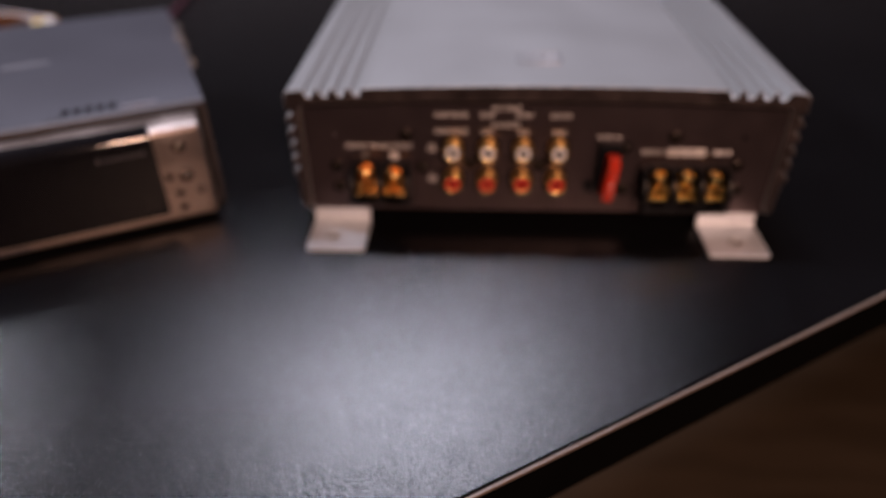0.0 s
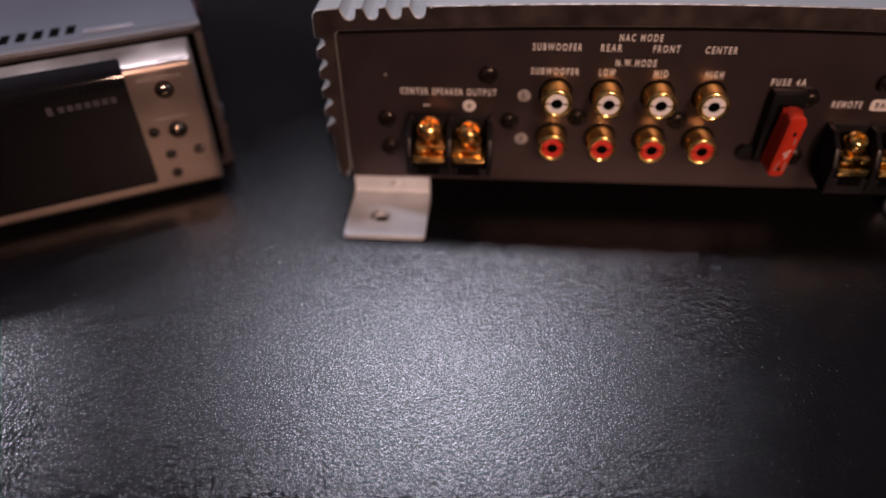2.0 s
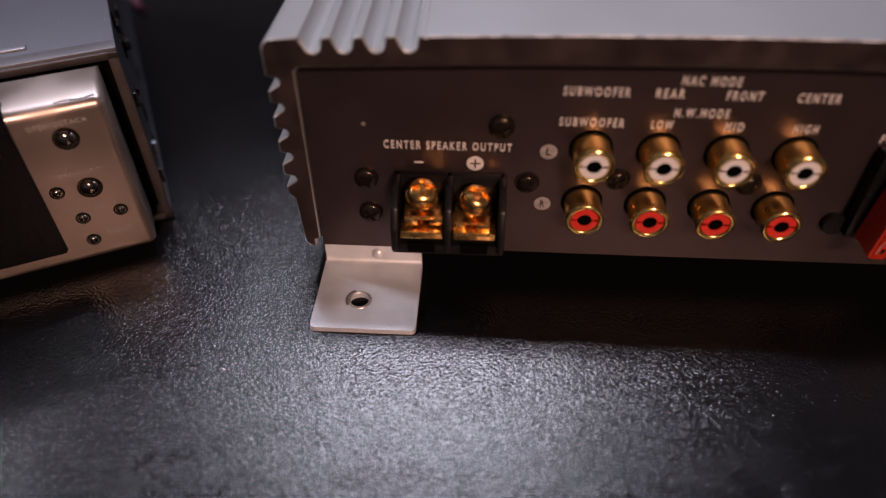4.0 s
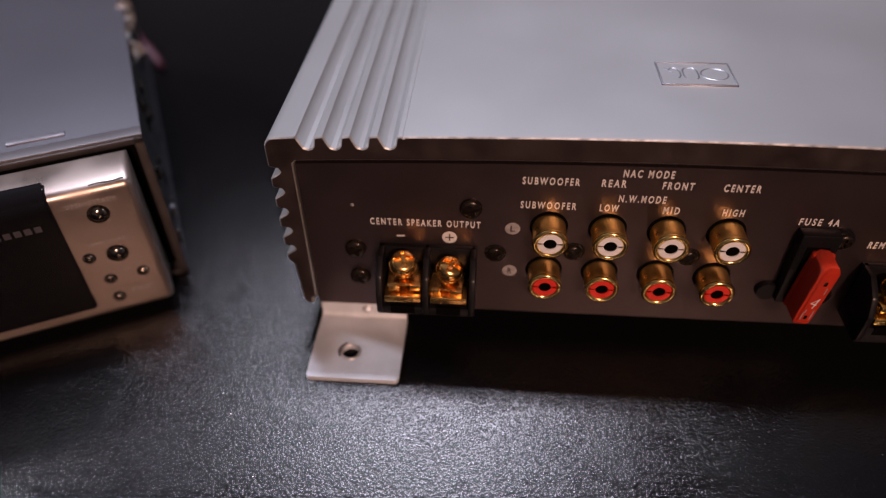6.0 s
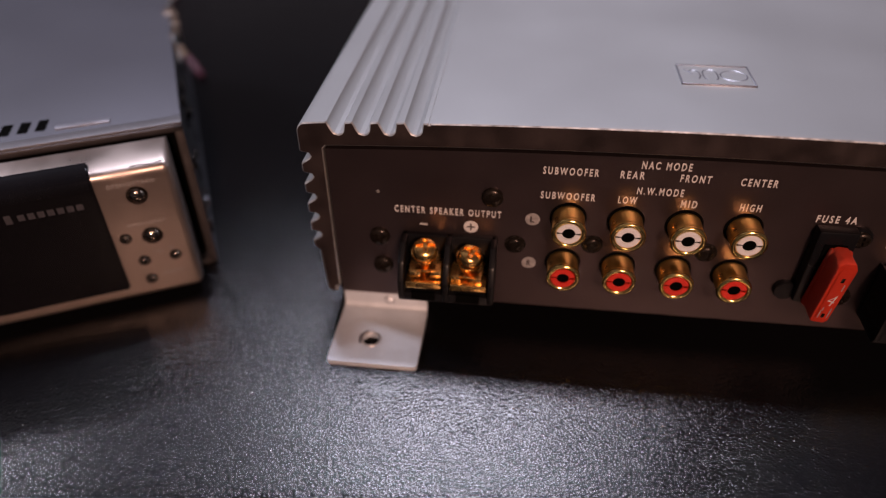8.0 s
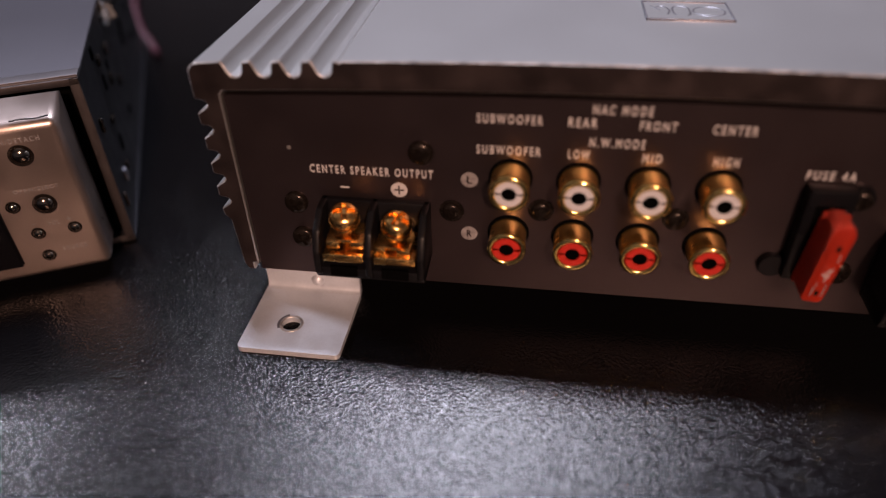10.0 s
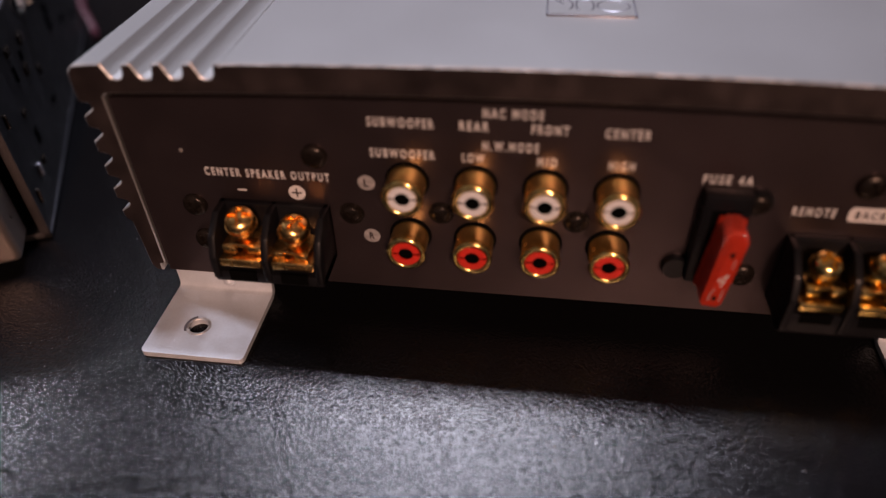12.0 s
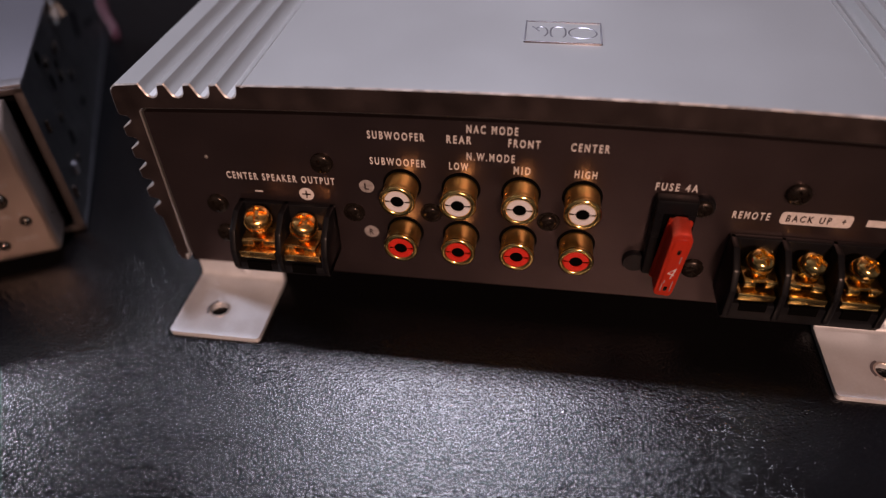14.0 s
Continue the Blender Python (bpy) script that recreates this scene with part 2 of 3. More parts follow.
def rounded(w, h, r, n=5):
    """A rectangle with round corners about the origin."""
    pts = []
    for cx, cy, a in ((w / 2 - r, h / 2 - r, 0), (-w / 2 + r, h / 2 - r, 90), (-w / 2 + r, -h / 2 + r, 180), (w / 2 - r, -h / 2 + r, 270)):
        pts += [(cx + r * math.cos(radians(a + 90 * k / n)), cy + r * math.sin(radians(a + 90 * k / n))) for k in range(n + 1)]
    return pts


def letters(text, width, height, depth=0.00006, bold=0.024):
    """Words as a flat mesh of that width and height, in x and z, facing -y, centred."""
    cu = bpy.data.curves.new("words", "FONT")
    cu.body, cu.align_x, cu.extrude, cu.offset = text, "CENTER", 0.5, bold
    cu.space_character = 1.45
    cu.resolution_u = 3
    ob = bpy.data.objects.new("words", cu)
    scene.collection.objects.link(ob)
    me = bpy.data.meshes.new_from_object(ob.evaluated_get(bpy.context.evaluated_depsgraph_get()))
    bpy.data.objects.remove(ob), bpy.data.curves.remove(cu)
    co = np.zeros(len(me.vertices) * 3)
    me.vertices.foreach_get("co", co)
    co = co.reshape(-1, 3)
    lo, hi = co.min(0), co.max(0)
    co = (co - (lo + hi) / 2) / np.maximum(hi - lo, 1e-9)
    out = np.stack([co[:, 0] * width, -co[:, 2] * depth, co[:, 1] * height], 1)
    me.vertices.foreach_set("co", out.ravel())
    me.materials.clear()
    me.update()
    return me


def tube(points, radius, bm=None, seg=10, sub=8):
    """A round cable along a smooth line through the points."""
    p = [Vector(q) for q in points]
    line = []
    for i in range(len(p) - 1):
        a, b, c, d = p[max(i - 1, 0)], p[i], p[i + 1], p[min(i + 2, len(p) - 1)]
        for k in range(sub):
            t = k / sub
            line.append(0.5 * ((2 * b) + (c - a) * t + (2 * a - 5 * b + 4 * c - d) * t * t + (3 * b - a - 3 * c + d) * t ** 3))
    line.append(p[-1])
    own = bmesh.new()
    rings = []
    for i, q in enumerate(line):
        way = (line[min(i + 1, len(line) - 1)] - line[max(i - 1, 0)]).normalized()
        side = way.cross(Vector((0, 0, 1))).normalized()
        up = side.cross(way)
        rings.append([own.verts.new(q + radius * (math.cos(2 * math.pi * k / seg) * side + math.sin(2 * math.pi * k / seg) * up)) for k in range(seg)])
    for a, b in zip(rings, rings[1:]):
        for k in range(seg):
            own.faces.new((a[k], a[(k + 1) % seg], b[(k + 1) % seg], b[k]))
    own.faces.new(rings[0]), own.faces.new(rings[-1])
    return merge(own, bm)


FRONT = pose(0, 0, 0, 90, 0, 0)  # turns z to face -y


def facing(x, y, z):
    return pose(x, y, z) @ FRONT


# ---- room ----
FLOOR_Z, CEIL_Z, HALF = -0.74, 1.72, 2.3
floor = tagged(part("floor", block(-HALF, HALF, -HALF, HALF, FLOOR_Z - 0.1, FLOOR_Z), M_FLOOR), "dark brown boarded floor below the desk", "floor", kind="structure")
ceiling = tagged(part("ceiling", block(-HALF, HALF, -HALF, HALF, CEIL_Z, CEIL_Z + 0.1), M_CEIL), "plain pale painted ceiling", "ceiling", kind="structure")
for side, (x0, x1, y0, y1) in {"north": (-HALF, HALF, HALF, HALF + 0.1), "south": (-HALF, HALF, -HALF - 0.1, -HALF), "west": (-HALF - 0.1, -HALF, -HALF, HALF), "east": (HALF, HALF + 0.1, -HALF, HALF)}.items():
    tagged(part("wall_" + side, block(x0, x1, y0, y1, FLOOR_Z, CEIL_Z), M_WALL), "plain painted room wall", "wall", kind="structure")

# ---- desk ----
DESK_TURN = 31.0
desk = thing("desk", pose(0.0069, -0.1354, FLOOR_Z, 0, 0, DESK_TURN), "black desk with an embossed matt laminate top", "desk")
T = -FLOOR_Z
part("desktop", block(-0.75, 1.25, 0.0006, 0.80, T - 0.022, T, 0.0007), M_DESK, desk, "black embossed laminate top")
part("edge_strip", block(-0.75, 1.25, -0.0006, 0.0004, T - 0.0022, T - 0.0008, 0.0004), M_EDGE, desk, "thin brownish edge strip catching warm light")
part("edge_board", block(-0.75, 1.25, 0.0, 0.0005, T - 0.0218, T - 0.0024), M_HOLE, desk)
for x in (-0.70, 1.20):
    part("leg_panel", block(x - 0.015, x + 0.015, 0.05, 0.75, 0, T - 0.022, 0.001), M_UNDER, desk)

# a few pale dust flecks lie on the laminate
dust = bmesh.new()
for k in range(30):
    x, y, r = random.uniform(-0.16, 0.17), random.uniform(-0.13, -0.022), random.uniform(0.00005, 0.00013)
    if y > -0.125 + 0.6 * max(0.0, x - 0.01):
        bmesh.ops.create_icosphere(dust, subdivisions=1, radius=r, matrix=pose(x, y, r * 0.5) @ Matrix.Diagonal((1.6, 1.0, 0.5, 1)))
tagged(part("dust_flecks", dust, M_DUST), "sparse pale dust flecks on the black desk top", "dust", kind="stuff")

# ---- amplifier ----
XC, HW = 0.0346, 0.1009  # middle and half width of the case
TOP_EDGE, CROWN, DEEP = 0.0622, 0.0024, 0.215
SHELL_Y = -0.0006


def roof(x):
    """Height of the gently crowned top at x from the middle."""
    return TOP_EDGE + CROWN * (1 - min(1, abs(x) / 0.094) ** 2)


def seam(x):
    """Height of the shell's underside, which follows the crown."""
    return 0.0560 + 0.0024 * (1 - min(1, abs(x) / 0.0944) ** 2)


def shell_outline():
    """Half of the drawn profile: crowned top, four grooves, round shoulder, five side grooves."""
    pts = [(x, roof(x)) for x in np.linspace(0, 0.0665, 9)]
    z = roof(0.0688)
    pts += [(0.0686, z), (0.0687, z - 0.0003), (0.0690, z - 0.0003), (0.0691, z)]
    for x0 in (0.0704, 0.0767, 0.0829, 0.0891):
        z = roof(x0)
        pts += [(x0 - 0.0003, z), (x0, z - 0.0003), (x0 + 0.0003, z - 0.0022), (x0 + 0.0008, z - 0.0029), (x0 + 0.0016, z - 0.0032), (x0 + 0.0026, z - 0.0029),
                (x0 + 0.0031, z - 0.0022), (x0 + 0.0040, z - 0.0003), (x0 + 0.0043, z)]
    cx, cz, r = HW - 0.0026, 0.0620 - 0.0026, 0.0026
    pts += [(cx + r * math.sin(radians(a)), cz + r * math.cos(radians(a))) for a in range(0, 91, 15)]
    for zc in (0.0528, 0.0469, 0.0408, 0.0348, 0.0288):
        pts += [(HW, zc + 0.0015), (HW - 0.0003, zc + 0.0012), (HW - 0.0022, zc + 0.0008), (HW - 0.0026, zc), (HW - 0.0022, zc - 0.0006), (HW - 0.0003, zc - 0.0019), (HW, zc - 0.0022)]
    pts += [(HW - 0.0002, 0.0248), (HW - 0.0015, 0.0235), (HW - 0.0022, 0.0105), (HW - 0.0032, 0.0090), (0.0962, 0.0090), (0.0962, 0.0110), (0.0950, 0.0114), (0.0950, 0.0552), (0.0942, 0.0560)]
    pts += [(x, seam(x)) for x in np.linspace(0.085, 0.0, 8)]
    return pts


half = shell_outline()
outline = [(XC + x, z) for x, z in half] + [(XC - x, z) for x, z in reversed(half)][1:-1]
amp = thing("car_amplifier", pose(0, 0, 0), "silver finned car amplifier with a dark bronze connector panel", "amplifier")
shell_bm = prism(outline, SHELL_Y, DEEP)
rim_edges = [e for e in shell_bm.edges if all(abs(v.co.y - SHELL_Y) < 1e-6 for v in e.verts)]
bmesh.ops.bevel(shell_bm, geom=rim_edges, offset=0.00028, segments=1, affect="EDGES")
shell = part("shell", shell_bm, M_SILVER, amp, "silver coated drawn aluminium shell with long grooves", angle=28)
shell.data.materials.append(M_RIM), shell.data.materials.append(M_BARE)
for f in shell.data.polygons:
    if f.normal.y < -0.95:
        f.material_index = 1
    elif -0.9 < f.normal.y < -0.3 and f.normal.z > 0.2:
        f.material_index = 2

panel_outline = [(XC - 0.0946, 0.0090), (XC + 0.0946, 0.0090)] + [(XC + x, seam(x) - 0.0011) for x in np.linspace(0.0946, -0.0946, 17)]
panel = part("front_panel", prism(panel_outline, 0.0, 0.0022), M_PANEL, amp, "dark bronze panel with pale lettering")
part("bottom_plate", block(XC - 0.0940, XC + 0.0940, 0.0024, DEEP - 0.003, 0.0092, 0.0108), M_CASESIDE, amp)
part("back_panel", block(XC - 0.0944, XC + 0.0944, DEEP - 0.0025, DEEP - 0.0005, 0.0092, 0.0556), M_PANEL, amp)

WORDS = (
    ("SUBWOOFER", -0.0007, 0.0524, 0.0131), ("SUBWOOFER", -0.0007, 0.0454, 0.0131), ("REAR", 0.0136, 0.0524, 0.0056), ("NAC MODE", 0.0209, 0.0553, 0.0113),
    ("FRONT", 0.0280, 0.0523, 0.0070), ("CENTER", 0.0423, 0.0522, 0.0083), ("N.W.MODE", 0.0207, 0.0482, 0.0108), ("LOW", 0.0135, 0.0453, 0.0044),
    ("MID", 0.0279, 0.0452, 0.0038), ("HIGH", 0.0421, 0.0452, 0.0049), ("FUSE 4A", 0.0622, 0.0434, 0.0092), ("REMOTE", 0.0796, 0.0371, 0.0080),
    ("CENTER SPEAKER OUTPUT", -0.0301, 0.0386, 0.0272),
)
for text, x, z, w in WORDS:
    part("lettering", letters(text, w, 0.0021), M_INK, panel, at=pose(x, -0.00004, z))
part("lettering", block(-0.0010, 0.0010, -0.00008, 0.0001, -0.00022, 0.00022), M_INK, panel, at=pose(-0.0363, 0, 0.0342))
third = bmesh.new()
for dx, w in ((-0.0012, 0.0042), (0.0027, 0.0016)):
    block(dx - w / 2, dx + w / 2, -0.00008, 0.0001, -0.0009, 0.0009, bm=third)
part("lettering", third, M_INK, panel, "unreadable pale printed word", at=pose(0.1073, 0, 0.0371))
# round and long badges with their signs cut out dark
badge = lathe([(0, 0.00008), (0.00185, 0.00008), (0.00185, 0)], 28)
plus_badge = part("round_badge", badge, M_INK, panel, "pale round badge", at=facing(-0.0241, 0, 0.0343))
worn_mesh = plus_badge.data.copy()
worn_mesh.materials[0] = M_INKDIM
sign = block(-0.0011, 0.0011, -0.00014, -0.00005, -0.00018, 0.00018)
block(-0.00018, 0.00018, -0.00014, -0.00005, -0.0011, 0.0011, bm=sign)
part("plus_sign", sign, M_PANEL, panel, at=pose(-0.0241, 0, 0.0343))
for text, z in (("L", 0.0379), ("R", 0.0239)):
    part("round_badge", worn_mesh, M_INKDIM, panel, "worn grey round badge", at=facing(-0.0087, 0, z))
    part("lettering", letters(text, 0.0011, 0.0018), M_PANEL, panel, at=pose(-0.0087, -0.00012, z)).data.materials[0] = M_PANEL
part("long_badge", prism(rounded(0.0152, 0.0034, 0.0009), -0.00008, 0.0001), M_INK, panel, "pale badge behind dark lettering", at=pose(0.0934, 0, 0.0371))
me = letters("BACK UP  +", 0.0126, 0.0019)
me.materials.append(M_PANEL)
part("lettering", me, M_PANEL, panel, at=pose(0.0934, -0.00012, 0.0371))


def slotted_head(r, h, slot=0.13, reach=0.62, deep=0.42):
    """A domed pan head standing on z = 0, with a cross recess sunk into it."""
    bm = bmesh.new()
    rings, seg = [], 64
    for k in range(13):
        q = r * k / 12
        ring = []
        for a in range(seg if k else 1):
            x, y = q * math.cos(2 * math.pi * a / seg), q * math.sin(2 * math.pi * a / seg)
            z = h * (0.42 + 0.58 * math.sqrt(max(0.0, 1 - (q / r) ** 2.4)))
            if min(abs(x), abs(y)) < slot * r and q < reach * r:
                z -= deep * h * (1 - 0.5 * q / r)
            ring.append(bm.verts.new((x, y, z)))
        rings.append(ring)
    rings.append([bm.verts.new((v.co.x, v.co.y, 0)) for v in rings[-1]])
    for a in range(seg):
        bm.faces.new((rings[0][0], rings[1][a], rings[1][(a + 1) % seg]))
    for p, q in zip(rings[1:], rings[2:]):
        for a in range(seg):
            bm.faces.new((p[a], q[a], q[(a + 1) % seg], p[(a + 1) % seg]))
    return finish("screw", bm, 40)


panel_screw, small_screw = slotted_head(0.0027, 0.0017), slotted_head(0.0021, 0.0013)
for x, z in ((-0.0189, 0.0439), (0.0876, 0.0439), (0.1141, 0.0315)):
    part("panel_screw", panel_screw, M_SCREW, panel, at=facing(x, 0, z) @ pose(0, 0, 0, 0, 0, 20))
for x, z in ((-0.0126, 0.0297), (0.0068, 0.0313), (0.0349, 0.0311)):
    part("jack_screw", small_screw, M_SCREW, panel, "blackened screw in a brown washer", at=facing(x, 0, z) @ pose(0, 0, 0, 0, 0, 35))
    part("washer", lathe([(0.0021, 0.0003), (0.0027, 0.0003), (0.0028, 0)], 28), M_SCREW, panel, at=facing(x, 0, z))
for x, z in ((-0.0480, 0.0296), (-0.0476, 0.0200), (0.0702, 0.0203), (0.1160, 0.0206)):
    part("block_screw", panel_screw, M_SCREW, panel, at=facing(x, 0, z) @ pose(0, 0, 0, 0, 0, 30))
part("block_screw", small_screw, M_SCREW, panel, at=facing(0.0560, 0, 0.0216))
part("rivet_dimple", lathe([(0, 0.0004), (0.0003, 0.0003), (0.0005, 0.0)], 20), M_BARE, panel, at=facing(-0.0477, 0, 0.0434))
part("pin_hole", lathe([(0, 0.0001), (0.0008, 0.0001), (0.0008, 0.0)], 16), M_HOLE, panel, at=facing(0.1147, 0, 0.0437))

# phono jacks: gold barrel, coloured split insulator, dark socket
JACK = 0.0069
lip = [(0.00358 + 0.00066 * math.cos(radians(a)), JACK - 0.00066 + 0.00066 * math.sin(radians(a))) for a in range(150, -61, -15)]
barrel = finish("barrel", lathe([(0.0029, JACK - 0.0022), (0.0029, JACK - 0.0006)] + lip + [(0.0038, JACK - 0.0014), (0.0039, JACK - 0.0018), (0.0040, JACK - 0.0024), (0.0040, 0.0006), (0.0041, 0.0)], 44))
barrel.materials.append(M_GOLDDULL), barrel.materials.append(M_GOLD)
for f in barrel.polygons:
    f.material_index = int(f.center.z > JACK - 0.0013)
collar = finish("collar", lathe([(0.0039, 0.0004), (0.0045, 0.0004), (0.0046, 0.0)], 36))
ring = bmesh.new()
ring_sector(0.00155, 0.0029, 7, 173, JACK - 0.0006, JACK - 0.0003, ring)
ring_sector(0.00155, 0.0029, 187, 353, JACK - 0.0006, JACK - 0.0003, ring)
insulator_white = finish("insulator", ring)
insulator_red = insulator_white.copy()
insulator_white.materials.append(M_WHITE), insulator_red.materials.append(M_RED)
socket = finish("socket", lathe([(0, JACK - 0.0009), (0.0029, JACK - 0.0009), (0.0029, JACK - 0.0020)], 28))
for row, (z, ins, word) in enumerate(((0.0389, insulator_white, "white"), (0.0248, insulator_red, "red"))):
    for k in range(4):
        j = part("phono_jack", barrel, None, panel, "gold phono jack with a %s insulator" % word, at=facing(0.014 * k, 0, z))
        part("insulator", ins, None, j)
        part("socket", socket, M_HOLE, j)
        part("collar", collar, M_HOLE, j)

# screw terminal blocks
screw_head = slotted_head(0.0032, 0.0028, 0.16, 0.74, 0.45)
washer_mesh = finish("washer", lathe([(0, 0), (0.0034, 0), (0.0035, 0.0002), (0.0034, 0.0007), (0, 0.0007)], 28))
stem = finish("screw_stem", lathe([(0.0014, -0.006), (0.0014, 0.0)], 16))


screw_heads = {m.name: screw_head.copy() for m in (M_TERMINAL, M_GOLD)}
washers = {m.name: washer_mesh.copy() for m in (M_TERMINAL, M_GOLD)}
stems = {m.name: stem.copy() for m in (M_TERMINAL, M_GOLD)}


def terminal_block(x0, x1, bays, drop, name_label, base=0.0172, lift=0.0, sink=0.0, wide=1.0, metal=M_TERMINAL):
    """A black barrier strip: back plate, floor and sloping walls; each bay has a screw, a clamp and a tab."""
    wall, walls = 0.0016, []
    pitch = (x1 - x0 - wall) / bays
    for k in range(bays + 1):
        xw = x0 + k * pitch
        walls.append(prism([(0.0, 0.0318), (-0.0052, 0.0318), (-0.0096, 0.0286), (-0.0116, 0.0240), (-0.0116, base + 0.0013), (-0.0100, base), (0.0, base)], xw, xw + wall, axis="x", bevel=0.0004))
    ob = part("terminal_block", block(x0, x1, -0.0110, -0.0012, base, 0.0200, 0.0005), M_BLACK, panel, name_label)
    part("back_plate", block(x0, x1, -0.0016, 0.0, base + 0.0003, 0.0318, 0.0003), M_BLACK, ob)
    part("contact_ledge", block(x0 + 0.001, x1 - 0.001, -0.0050, -0.0010, 0.0192, 0.0245, 0.0003), M_BLACK, ob)
    for w in walls:
        part("divider", w, M_BLACK, ob)
    for k in range(bays):
        xm = x0 + wall / 2 + (k + 0.5) * pitch
        low = drop * k + sink
        turn = (15, 70, 40)[k]
        tab = block(-0.0046, 0.0046, -0.0108, -0.0016, 0.0221, 0.0230, 0.0002)
        block(-0.0046, 0.0046, -0.0112, -0.0104, 0.0212, 0.0232, 0.0003, bm=tab)
        part("tab", tab, metal, ob, "gold contact tab", at=pose(xm, 0, lift) @ Matrix.Diagonal((wide, 1, 1, 1)))
        hold = drop * k + sink * 0.3
        clamp = block(-0.0042, 0.0042, -0.0094, -0.0026, 0.0258 - hold, 0.0266 - hold, 0.0002)
        block(-0.0042, -0.0012, -0.0099, -0.0090, 0.0245 - hold, 0.0265 - hold, 0.0003, bm=clamp)
        block(0.0012, 0.0042, -0.0099, -0.0090, 0.0245 - hold, 0.0265 - hold, 0.0003, bm=clamp)
        part("clamp", clamp, metal, ob, "bent gold wire clamp", at=pose(xm, 0, 0, 0, 0, (3, -5, 2)[k]) @ Matrix.Diagonal((wide, 1, 1, 1)))
        s = part("terminal_screw", screw_heads[metal.name], metal, ob, "gold cross-head screw", at=pose(xm, -0.0062, 0.0302 - low, 20, (3, -4, 2)[k], turn) @ Matrix.Scale(wide, 4))
        part("washer", washers[metal.name], metal, s, at=pose(0, 0, -0.0010))
        part("screw_stem", stems[metal.name], metal, s)
        part("wire_opening", block(-0.0030, 0.0030, -0.0112, -0.0106, 0.0180, 0.0205), M_HOLE, ob, at=pose(xm, 0, 0))
    return ob


# both strips are gold; the left one's colour holds the orange of warm light
terminal_block(-0.0418, -0.0172, 2, 0.0012, "black speaker terminal block with two gold screws", lift=0.0006)
terminal_block(0.0762, 0.1110, 3, 0.0, "black power terminal block with three gold screws", base=0.0148, sink=0.0012, wide=0.89, metal=M_GOLD)

# fuse in its holder
holder = block(0.0580, 0.0672, -0.0034, 0.0, 0.0198, 0.0420, 0.0006)
for x, z in ((0.0685, 0.0392), (0.0563, 0.0216)):
    lathe([(0, 0.0016), (0.0026, 0.0016), (0.0028, 0.0012), (0.0028, 0)], 24, holder, facing(x, 0, z))
fuse_holder = part("fuse_holder", holder, M_BLACK, panel, "black fuse socket")
part("block_screw", small_screw, M_SCREW, fuse_holder, at=facing(0.0685, -0.0014, 0.0392))
part("fuse_shadow_slot", block(0.0600, 0.0652, -0.0036, -0.0030, 0.0205, 0.0385), M_HOLE, fuse_holder)
FUSE = pose(0.0630, 0, 0.0291, 0, 5, 0) @ Matrix.Diagonal((0.84, 1, 1, 1))  # leans a little in its socket
fuse_side = [(-0.0026, -0.0084), (-0.0019, -0.0094), (0.0019, -0.0094), (0.0026, -0.0084), (0.0028, 0.0076), (0.0016, 0.0094), (-0.0014, 0.0094), (-0.0028, 0.0082)]
fuse = part("fuse", prism(fuse_side, -0.0104, -0.0036, bevel=0.0006), M_FUSE, fuse_holder, "red see-through blade fuse", at=FUSE)
part("raised_frame", prism([(-0.0017, -0.0082), (0.0017, -0.0082), (0.0019, 0.0066), (0.0012, 0.0082), (-0.0012, 0.0082), (-0.0019, 0.0070)], -0.0107, -0.0100, bevel=0.0003), M_FUSE, fuse)
part("fuse_shoulder", block(-0.0032, 0.0032, -0.0052, -0.0036, -0.0088, 0.0088, 0.0006), M_FUSE, fuse)
part("lettering", letters("4", 0.0019, 0.0034, bold=-0.02), M_INK, fuse, at=pose(0.0001, -0.01074, -0.0016, 0, 12, 0))
part("fuse_element", block(-0.0004, 0.0004, -0.0080, -0.0072, -0.0072, 0.0063, 0.0002), M_ZINC, fuse, "thin metal fuse element")
tiny_print = bmesh.new()
for x, z0, z1 in ((-0.0012, -0.0074, -0.0050), (0.0013, -0.0072, -0.0040), (0.0011, 0.0014, 0.0034), (-0.0009, -0.0050, -0.0040)):
    block(x - 0.00012, x + 0.00012, -0.01076, -0.0106, z0, z1, bm=tiny_print)
part("tiny_print", tiny_print, M_INKDIM, fuse, "tiny unreadable printing")
for z in (-0.0066, 0.0046):
    part("test_slot", block(-0.0005, 0.0005, -0.01082, -0.0104, z - 0.0007, z + 0.0007, 0.0002), M_SCREW, fuse)

# raised name plate on the top, its word left as plain shapes
plate = bmesh.new()
PX, PY, PW, PH, PZ = 0.0349, 0.0301, 0.0182, 0.0118, 0.0647
for x0, x1, y0, y1 in ((-PW / 2, PW / 2, -PH / 2, -PH / 2 + 0.0004), (-PW / 2, PW / 2, PH / 2 - 0.0004, PH / 2), (-PW / 2, -PW / 2 + 0.0004, -PH / 2, PH / 2), (PW / 2 - 0.0004, PW / 2, -PH / 2, PH / 2)):
    block(PX + x0, PX + x1, PY + y0, PY + y1, PZ - 0.0003, PZ + 0.0003, 0.0001, bm=plate)
name_plate = part("name_plate", plate, M_LUG, amp, "thin embossed frame of a name plate")
part("plate_field", block(PX - PW / 2 + 0.0004, PX + PW / 2 - 0.0004, PY - PH / 2 + 0.0004, PY + PH / 2 - 0.0004, PZ - 0.0003, PZ + 0.0001), M_SILVER, name_plate)
